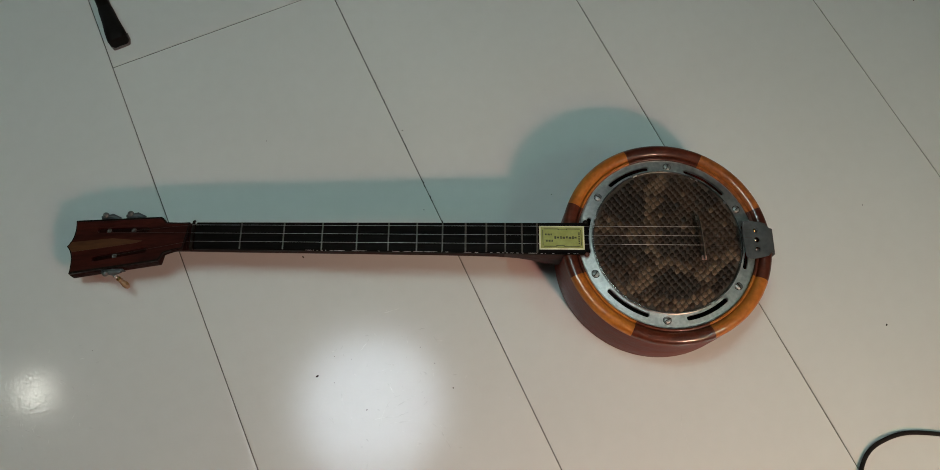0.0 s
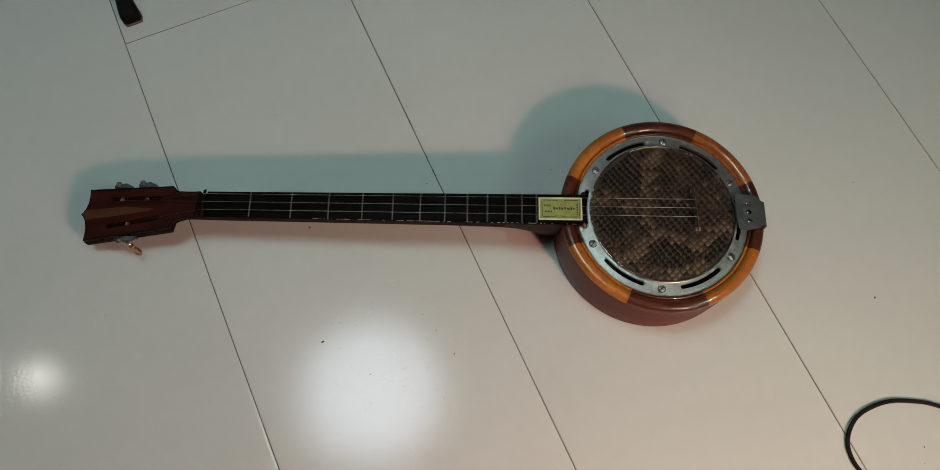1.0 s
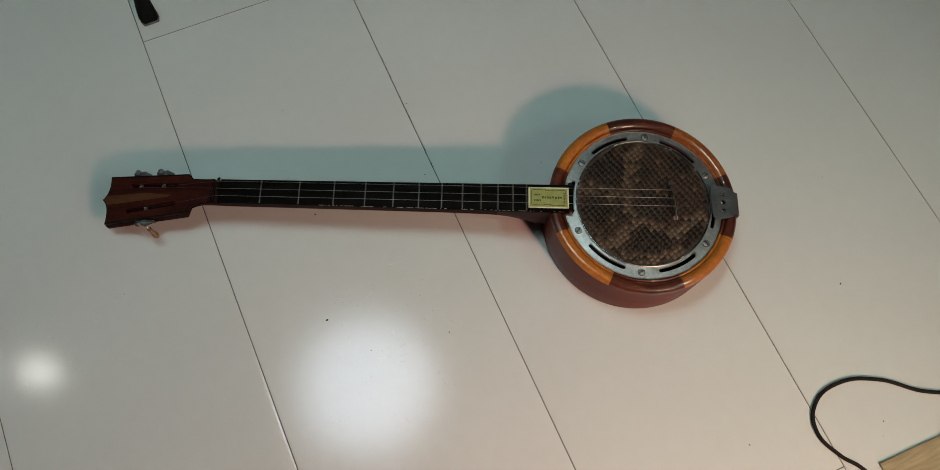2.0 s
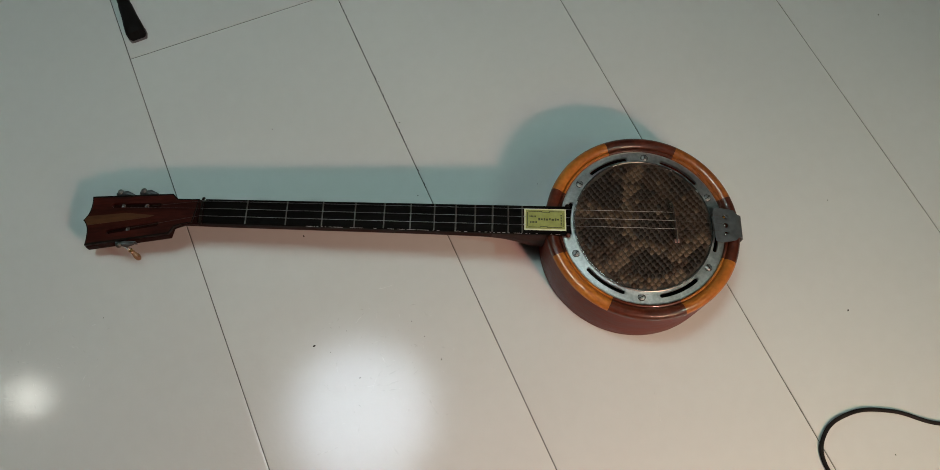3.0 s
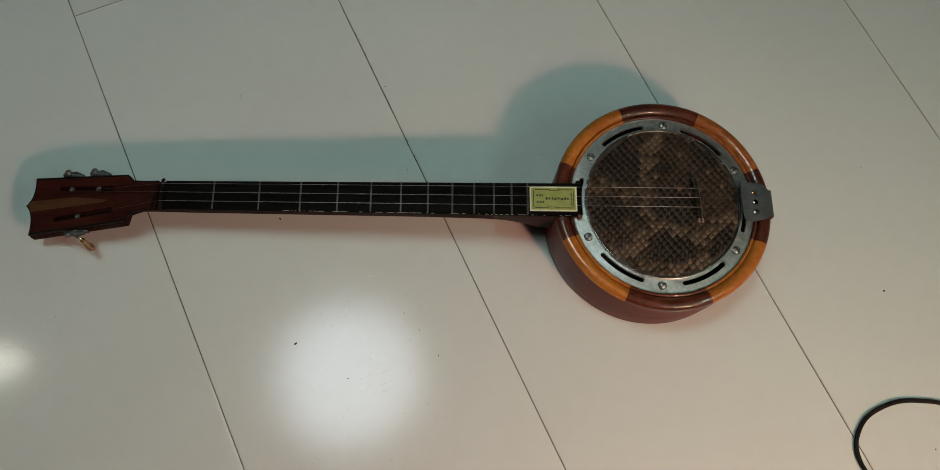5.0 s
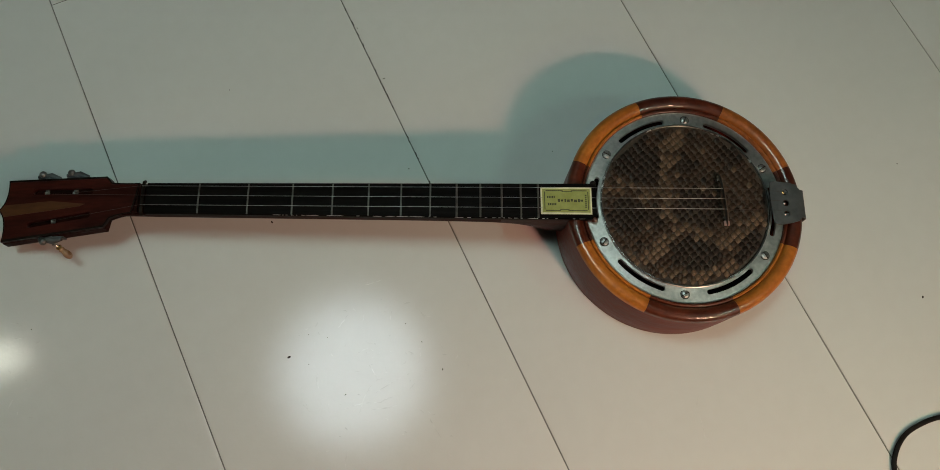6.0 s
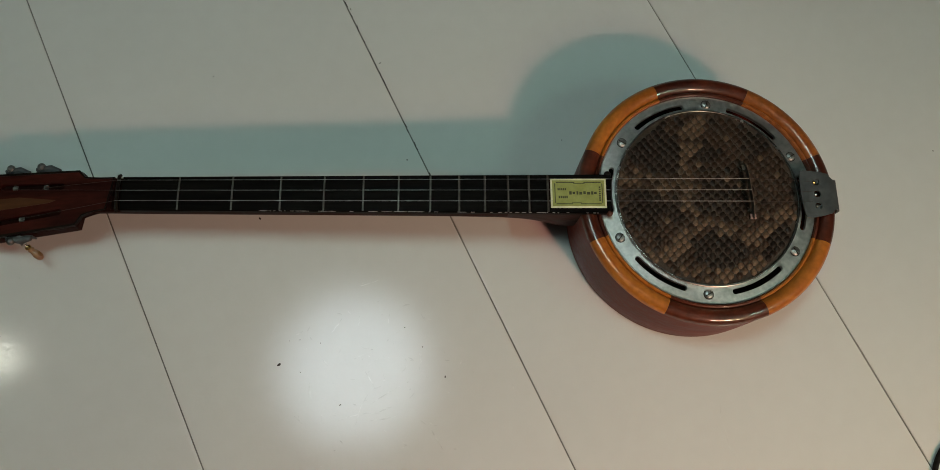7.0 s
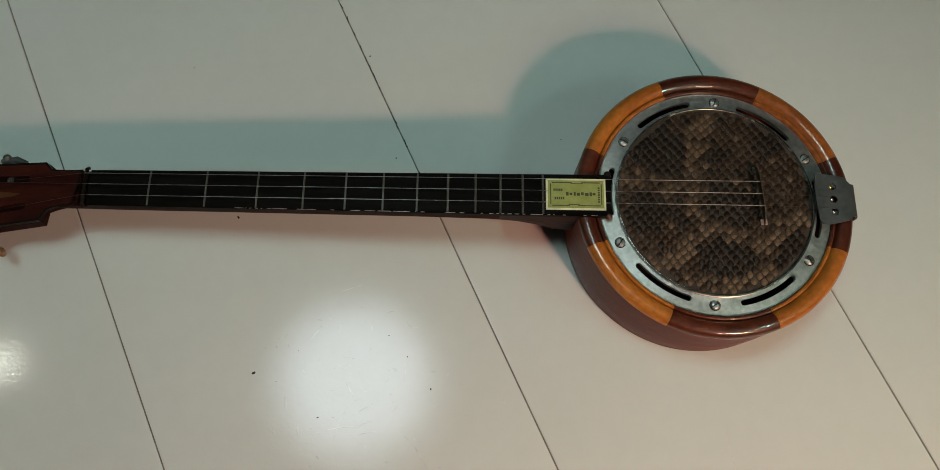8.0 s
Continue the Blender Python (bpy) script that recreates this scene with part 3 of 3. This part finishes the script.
def make_strings(banjo):
    ends = [((-0.5985, 0.0116), 0.0114, 0.0129), ((-0.6292, 0.0118), 0.0020, 0.0023), ((-0.6178, -0.0166), -0.0076, -0.0082)]
    for (px, py), y0, y1 in ends:
        bx = 0.0361 - 0.12 * y1
        pts = [(px, py, head_top(px) + 0.0016), (-0.5247, y0, 0.0725), (bx, y1, 0.0907)]
        # Three tones put each string's glint and its dimmer ends into colour.
        mid = tuple(Vector(pts[1]).lerp(Vector(pts[2]), 0.84))
        string = part("string", tube([pts[1], mid], 0.00025, 6), wire, banjo, "thin steel string")
        part("bridge_length", tube([mid, pts[2]], 0.00026, 6), glint_string, string, "paler length of the string, a glint put into its colour")
        part("head_length", tube(pts[:2], 0.00022, 6), dim_wire, string, "string end above the nut, coloured darker without the glint")
        part("tail_length", tube([pts[-1], (0.0600, y1 * 0.97, 0.0898), (0.0917, y1 * 0.92, 0.0880)], 0.00017, 6), dim_wire, string, "string end behind the bridge, coloured darker without the glint")
    # bridge: a thin upright plate on two feet
    bm = bmesh.new()
    outline = [(-0.0260, 0.0), (-0.0195, 0.0), (-0.0175, 0.0020), (-0.0060, 0.0026), (0.0060, 0.0026), (0.0175, 0.0020), (0.0195, 0.0), (0.0260, 0.0), (0.0250, 0.0050), (0.0160, 0.0096), (0.0, 0.0104), (-0.0160, 0.0096), (-0.0250, 0.0050)]
    lo, hi = [[bm.verts.new((x0 - 0.06 * y - 0.1 * z, y + 0.0035, SKIN + 0.92 * z + 0.0006)) for y, z in outline] for x0 in (0.0370, 0.0378)]
    bm.faces.new(lo)
    bm.faces.new(hi[::-1])
    for k in range(len(outline)):
        bm.faces.new((lo[k], lo[(k + 1) % len(lo)], hi[(k + 1) % len(lo)], hi[k]))
    bridge = part("bridge", bm, dark_bridge, banjo, "thin dark wooden bridge with two small feet")
    crest = [(0.0374 - 0.06 * y - 0.1 * z, y + 0.0035, SKIN + 0.92 * z + 0.0007) for y, z in outline[7:]]
    part("top_edge", tube(crest, 0.0005, 6), bridge_mat, bridge, "paler top edge of the bridge")
    for y in (0.0232, -0.0232):
        part("foot", box(0.0345 - 0.06 * y, 0.0400 - 0.06 * y, y + 0.0010, y + 0.0060, SKIN + 0.0004, SKIN + 0.0022, 0.0006), foot_mat if y < 0 else bridge_mat, bridge, "small pale foot")


def make_tailpiece(banjo):
    outline = [(0.0830, -0.0140), (0.0838, -0.0190), (0.0858, -0.0216), (0.0900, -0.0222), (0.1010, -0.0200), (0.1085, -0.0178), (0.1085, 0.0192), (0.1010, 0.0208), (0.0860, 0.0224), (0.0836, 0.0216), (0.0822, 0.0150), (0.0818, 0.0)]
    holes = [circle(0.0966, y, 0.0032, 16) for y in (-0.0112, 0.0, 0.0112)]
    tail = part("tailpiece", slab([outline] + holes, 0.0865, 0.0880), steel, banjo, "dull grey steel tailpiece with three holes")
    bend = []
    for x, z in ((0.1083, 0.0880), (0.1122, 0.0876), (0.1160, 0.0856), (0.1182, 0.0810), (0.1190, 0.0700), (0.1188, 0.0480)):
        w = 0.0180 if x < 0.110 else 0.0140
        bend.append((x, z, w))
    secs = [[(x, -w, z), (x, w, z), (x - 0.0012, w, z - 0.0014), (x - 0.0012, -w, z - 0.0014)] for x, z, w in bend]
    part("hook", loft(secs), steel, tail, "bent end hooked over the rim")
    for y, m in ((-0.0110, bright), (0.0, bright), (0.0110, brass)):
        part("string_end", ball(0.0952, y, 0.0862, 0.0020), m, tail, "small metal string end")
    for y in (-0.013, 0.013):
        part("spacer", box(0.0915, 0.1060, y - 0.003, y + 0.003, 0.0770, 0.0866), steel, tail)


def lift(made, m):
    """Moves finished parts, with their own parts, within the banjo."""
    for ob in made:
        for o in (ob, *ob.children_recursive):
            o.data.transform(m)


def make_label(banjo):
    def lay(bm):
        for v in bm.verts:
            v.co.z += fret_top(v.co.x)
        return bm
    x0, x1, y0, y1 = -0.1425, -0.0930, -0.0145, 0.0127
    foil = []
    for a, b in (((x0, y0), (x1, y0)), ((x1, y0), (x1, y1)), ((x1, y1), (x0, y1)), ((x0, y1), (x0, y0))):
        foil += [tuple(Vector(a).lerp(Vector(b), i / 8)) for i in range(8)]
    sticker = part("sticker", lay(slab([foil], 0.0002, 0.0008)), foil_mat, banjo, "yellow-green printed paper label with a pale edge")
    e = 0.0016
    part("field", lay(slab([[(x0 + e, y0 + e), (x1 - e, y0 + e), (x1 - e, y1 - e), (x0 + e, y1 - e)]], 0.0006, 0.0010)), label_mat, sticker, "yellow-green printed field")

    def bar(xa, xb, ya, yb):
        part("printed_bar", lay(box(xa, xb, ya, yb, 0.0009, 0.0012)), ink_mat, sticker)
    bx0, bx1, by0, by1, w = x0 + 0.0035, x1 - 0.0032, y0 + 0.0032, y1 - 0.0032, 0.0008
    bar(bx0 + 0.0014, bx0 + 0.018, by1 - w, by1)
    bar(bx0 + 0.026, bx1 - 0.0014, by1 - w, by1)
    bar(bx0 + 0.0014, bx0 + 0.016, by0, by0 + w)
    bar(bx0 + 0.023, bx1 - 0.0014, by0, by0 + w)
    bar(bx0, bx0 + w, by0 + 0.0014, by1 - 0.0014)
    bar(bx1 - w, bx1, by0 + 0.0014, by1 - 0.0014)
    bar(bx0 + 0.017, bx0 + 0.027, by1 - 0.0016, by1 - 0.0010)
    bar(bx0 + 0.015, bx0 + 0.024, by0 + 0.0010, by0 + 0.0016)
    cy = (y0 + y1) / 2
    for k in range(5):
        bar(x0 + 0.0062 + 0.0016 * k, x0 + 0.0062 + 0.0016 * k + 0.0011, cy + 0.0026, cy + 0.0046)
        bar(x0 + 0.0070 + 0.0017 * k, x0 + 0.0070 + 0.0017 * k + 0.0012, cy - 0.0048, cy - 0.0026)
    for k, (a, b) in enumerate(((0.0165, 0.0022), (0.0195, 0.0022), (0.0230, 0.0016), (0.0255, 0.0026), (0.0290, 0.0022), (0.0322, 0.0030), (0.0360, 0.0020), (0.0385, 0.0024))):
        bar(x0 + a, x0 + a + b, cy - 0.0014 + 0.0005 * (k % 3 == 1), cy + 0.0016 - 0.0005 * (k % 2))
    for k in range(7):
        bar(bx1 - 0.0034, bx1 - 0.0018, cy - 0.0072 + 0.0020 * k, cy - 0.0072 + 0.0020 * k + 0.0013)


banjo = tagged(new("banjo"), "three-string banjo with a snakeskin head lying on the floor", "banjo")
banjo.matrix_basis = pose(0.5058, -0.5196, 0.0, 0, 0, -25.46)
make_pot(banjo)
make_ring(banjo)
make_skin(banjo)
drum = set(banjo.children)
make_neck(banjo)
make_headstock(banjo)
make_label(banjo)
lift(set(banjo.children) - drum, Matrix(((0.9924, 0, 0, -0.00117), (-0.0048, 1, 0, -0.0006), (0.0125, 0, 1, 0.0115), (0, 0, 0, 1))))
make_strings(banjo)
make_tailpiece(banjo)


# ---- other things on the floor ----
def make_cable():
    data = bpy.data.curves.new("cable", "CURVE")
    data.dimensions, data.bevel_depth, data.bevel_resolution, data.resolution_u = "3D", 0.0025, 3, 12
    pts = [(1.10, -0.83), (0.98, -0.872), (0.87, -0.892), (0.80, -0.888), (0.744, -0.866), (0.697, -0.829), (0.648, -0.812), (0.607, -0.822), (0.5905, -0.850), (0.601, -0.886), (0.617, -0.909), (0.627, -0.936), (0.630, -0.985), (0.615, -1.06)]
    s = data.splines.new("BEZIER")
    s.bezier_points.add(len(pts) - 1)
    for b, (x, y) in zip(s.bezier_points, pts):
        b.co, b.handle_left_type, b.handle_right_type = (x, y, 0.0025), "AUTO", "AUTO"
    data.materials.append(cable_mat)
    tagged(new("cable", data), "black rubber cable lying in a loop on the tiles", "cable")


def make_leg():
    leg = tagged(new("stand_leg"), "black metal stand leg with a rubber foot on the tiles", "stand leg")
    leg.matrix_basis = pose(0.0205, 0.0247, 0.0, 0, 0, 2.0)

    def oval(y, w, h, z):
        return [(w * math.copysign(abs(math.cos(a)) ** 0.7, math.cos(a)), y, z + h * math.copysign(abs(math.sin(a)) ** 0.7, math.sin(a))) for a in (2 * math.pi * k / 20 for k in range(20))]
    part("foot", loft([oval(0.0, 0.0102, 0.0065, 0.0085), oval(0.0015, 0.0122, 0.0088, 0.0100), oval(0.006, 0.0131, 0.0100, 0.0112), oval(0.018, 0.0122, 0.0102, 0.0114), oval(0.034, 0.0104, 0.0095, 0.0110), oval(0.052, 0.0094, 0.0090, 0.0110), oval(0.056, 0.0088, 0.0086, 0.0110)]),
         rubber, leg, "rounded black rubber foot")
    part("sole", loft([oval(-0.0014, 0.0110, 0.0016, 0.0017), oval(0.0060, 0.0134, 0.0016, 0.0017), oval(0.016, 0.0128, 0.0016, 0.0017)]), sole_mat, leg, "grey worn sole")
    part("shaft", loft([oval(0.052, 0.0084, 0.0080, 0.0110), oval(0.090, 0.0084, 0.0080, 0.0110), oval(0.45, 0.0084, 0.0080, 0.0110)]), black_edge, leg, "black painted metal shaft")


def make_board():
    board = tagged(new("wooden_board"), "pale wooden board with knots lying on the tiles", "board")
    board.matrix_basis = pose(0.640, -0.9145, 0.0, 0, 0, -1.8)
    part("plank", box(0.0, 0.50, -0.26, 0.0, 0.0, 0.0045, 0.0010), plank_mat, board)
    for x, y, r in ((0.100, -0.036, 0.0055), (0.062, -0.040, 0.004), (0.20, -0.12, 0.007)):
        part("knot", lathe([(0.0, 0.0040), (r, 0.0040), (r * 0.9, 0.0049), (r * 0.5, 0.0050), (0.0, 0.0051)], steps=14), knot_mat, board).matrix_basis = pose(x, y, 0)


make_cable()
make_leg()
make_board()


def make_crumbs():
    bm = bmesh.new()
    rng = random.Random(3)
    spots = [(0.131, -0.342, 1.7), (0.095, -0.481, 2.2), (0.229, -0.557, 1.3), (0.724, -0.704, 1.8), (0.286, -0.346, 0.9), (0.438, -0.392, 0.7), (-0.125, -0.348, 0.6),
             (0.110, -0.496, 0.8), (0.1315, -0.539, 1.0), (0.112, -0.465, 0.4), (0.121, -0.468, 0.45), (0.137, -0.479, 0.5), (0.214, -0.499, 0.7), (0.2215, -0.523, 0.8), (0.507, -0.831, 1.3), (0.675, -0.875, 1.2), (1.028, -0.340, 1.5), (0.786, -0.565, 0.8), (0.144, -0.180, 0.8), (0.6646, -0.890, 0.6), (0.305, -0.236, 1.2), (0.3025, -0.165, 1.0)]
    for k in range(34):
        spots.append((0.30 + rng.uniform(-0.0006, 0.0006), rng.uniform(-0.42, 0.10), -rng.uniform(0.4, 1.0)))
    for x, y, r in spots:
        m = pose(x, y, 0.0004, 0, 0, rng.uniform(0, 180)) @ Matrix.Diagonal((r * 0.0010, r * 0.00055, 0.0005, 1))
        if r < 0:  # fluff caught in a joint
            m = pose(x, y, -0.0001, 0, 0, 90 + rng.uniform(-14, 14)) @ Matrix.Diagonal((-r * 0.0044, 0.00042, 0.0004, 1))
        made = bmesh.ops.create_icosphere(bm, subdivisions=1 if r > 0 else 2, radius=1.0, matrix=m)
        for v in made["verts"]:
            v.co.x += rng.uniform(-0.0002, 0.0002)
            v.co.y += rng.uniform(-0.0002, 0.0002)
    tagged(mesh_object("crumbs", bm, crumb_mat), "small dark crumbs scattered on the tiles", "dirt", kind="stuff")


def make_scratches():
    lines = [((0.190, -0.444), (0.211, -0.447)), ((0.164, -0.466), (0.149, -0.475)), ((0.180, -0.471), (0.175, -0.479)), ((0.207, -0.481), (0.2015, -0.489)), ((0.134, -0.460), (0.130, -0.464)),
             ((0.233, -0.494), (0.234, -0.505)), ((0.218, -0.528), (0.210, -0.541)), ((0.205, -0.526), (0.209, -0.531)), ((0.188, -0.547), (0.158, -0.550)), ((0.130, -0.551), (0.161, -0.561)), ((0.149, -0.563), (0.174, -0.570)),
             ((0.113, -0.510), (0.109, -0.519)), ((0.124, -0.478), (0.121, -0.481)), ((0.159, -0.506), (0.171, -0.506)), ((0.172, -0.462), (0.174, -0.467))]
    lines += [((0.451, -0.691), (0.443, -0.704)), ((0.443, -0.704), (0.438, -0.727)), ((0.438, -0.727), (0.440, -0.747))]
    scuffs = [((0.197, -0.588), (0.199, -0.612)), ((0.198, -0.597), (0.200, -0.616)), ((0.114, -0.508), (0.110, -0.522)), ((0.090, -0.530), (0.094, -0.540)), ((0.197, -0.632), (0.206, -0.640)), ((0.173, -0.644), (0.187, -0.643)), ((0.053, -0.601), (0.082, -0.603)), ((0.164, -0.521), (0.166, -0.539)), ((0.104, -0.603), (0.112, -0.589)), ((0.138, -0.628), (0.140, -0.639)), ((0.137, -0.561), (0.158, -0.541))]
    lines += scuffs
    rng = random.Random(8)
    for k in range(70):
        x, y, a, r = rng.gauss(0.180, 0.040), rng.gauss(-0.545, 0.040), rng.uniform(0, 6.3), rng.choice((0.002, 0.003, 0.005, 0.008))
        lines.append(((x, y), (x + r * math.cos(a), y + r * math.sin(a))))
    for k in range(90):  # the worn patch beside the headstock
        x, y, a, r = rng.gauss(-0.190, 0.035), rng.gauss(-0.375, 0.030), rng.uniform(0, 6.3), rng.choice((0.0015, 0.003, 0.005, 0.009))
        lines.append(((x, y), (x + r * math.cos(a), y + r * math.sin(a))))
    bm = bmesh.new()
    for a, b in lines:
        a, b = Vector(a), Vector(b)
        s = Vector((-(b - a).y, (b - a).x)).normalized()
        n, prev, bow = 8, None, rng.uniform(-0.06, 0.06) * (b - a).length
        slope = rng.uniform(0.14, 0.28)
        for i in range(n + 1):
            k = i / n
            c = a.lerp(b, k) + s * (bow * math.sin(math.pi * k) + rng.uniform(-0.0003, 0.0003))
            w = 0.00048 * math.sin(math.pi * (0.1 + 0.8 * k)) + 0.00005
            p, q = c + s * w, c - s * w
            pair = (bm.verts.new((p.x, p.y, 0.00004)), bm.verts.new((c.x, c.y, 0.00004 + slope * w)), bm.verts.new((q.x, q.y, 0.00004)))
            if prev:
                bm.faces.new((prev[0], prev[1], pair[1], pair[0]))
                bm.faces.new((prev[1], prev[2], pair[2], pair[1]))
            prev = pair
    tagged(mesh_object("scratches", bm, scratch_mat), "faint short scratches in the floor's glaze", "scratches", kind="stuff")


make_crumbs()
make_scratches()


# ---- floor tiles ----
def tile_shape(width, length):
    """A tile with its near left corner at the origin, its edges slightly rounded off."""
    joint = 0.0011
    bm = bmesh.new()
    rows = []
    for inset, z in ((0.0, -0.010), (0.0, -0.0012), (0.0002, -0.00040), (0.0004, -0.00018), (0.0007, -0.00011), (0.0012, -0.00005), (0.0017, -0.00002), (0.0021, 0.0)):
        a = joint / 2 + inset
        rows.append([bm.verts.new((x, y, z)) for x, y in ((a, a), (width - a, a), (width - a, length - a), (a, length - a))])
    for p, q in zip(rows, rows[1:]):
        for k in range(4):
            bm.faces.new((p[k], p[(k + 1) % 4], q[(k + 1) % 4], q[k]))
    bm.faces.new(rows[-1])
    return bm


def make_tiles():
    width, length = 0.30, 1.20
    first = None
    starts = {0: 0.0, 1: 0.30, 2: 0.10, 3: 0.0, -1: 0.35}
    for k in range(math.floor(X0 / width), math.ceil(X1 / width)):
        y0 = starts.get(k, (0.37 * k) % 1.2)
        left, right = max(width * k, X0), min(width * (k + 1), X1)
        for j in range(-5, 5):
            low, high = max(y0 + length * j, Y0), min(y0 + length * (j + 1), Y1)
            if high - low < 0.01 or right - left < 0.01:
                continue
            if high - low > length - 0.001 and right - left > width - 0.001:
                if first is None:
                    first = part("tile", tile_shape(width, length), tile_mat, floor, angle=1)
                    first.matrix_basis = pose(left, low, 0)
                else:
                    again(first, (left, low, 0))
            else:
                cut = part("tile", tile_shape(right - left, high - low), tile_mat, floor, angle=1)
                cut.matrix_basis = pose(left, low, 0)


make_tiles()
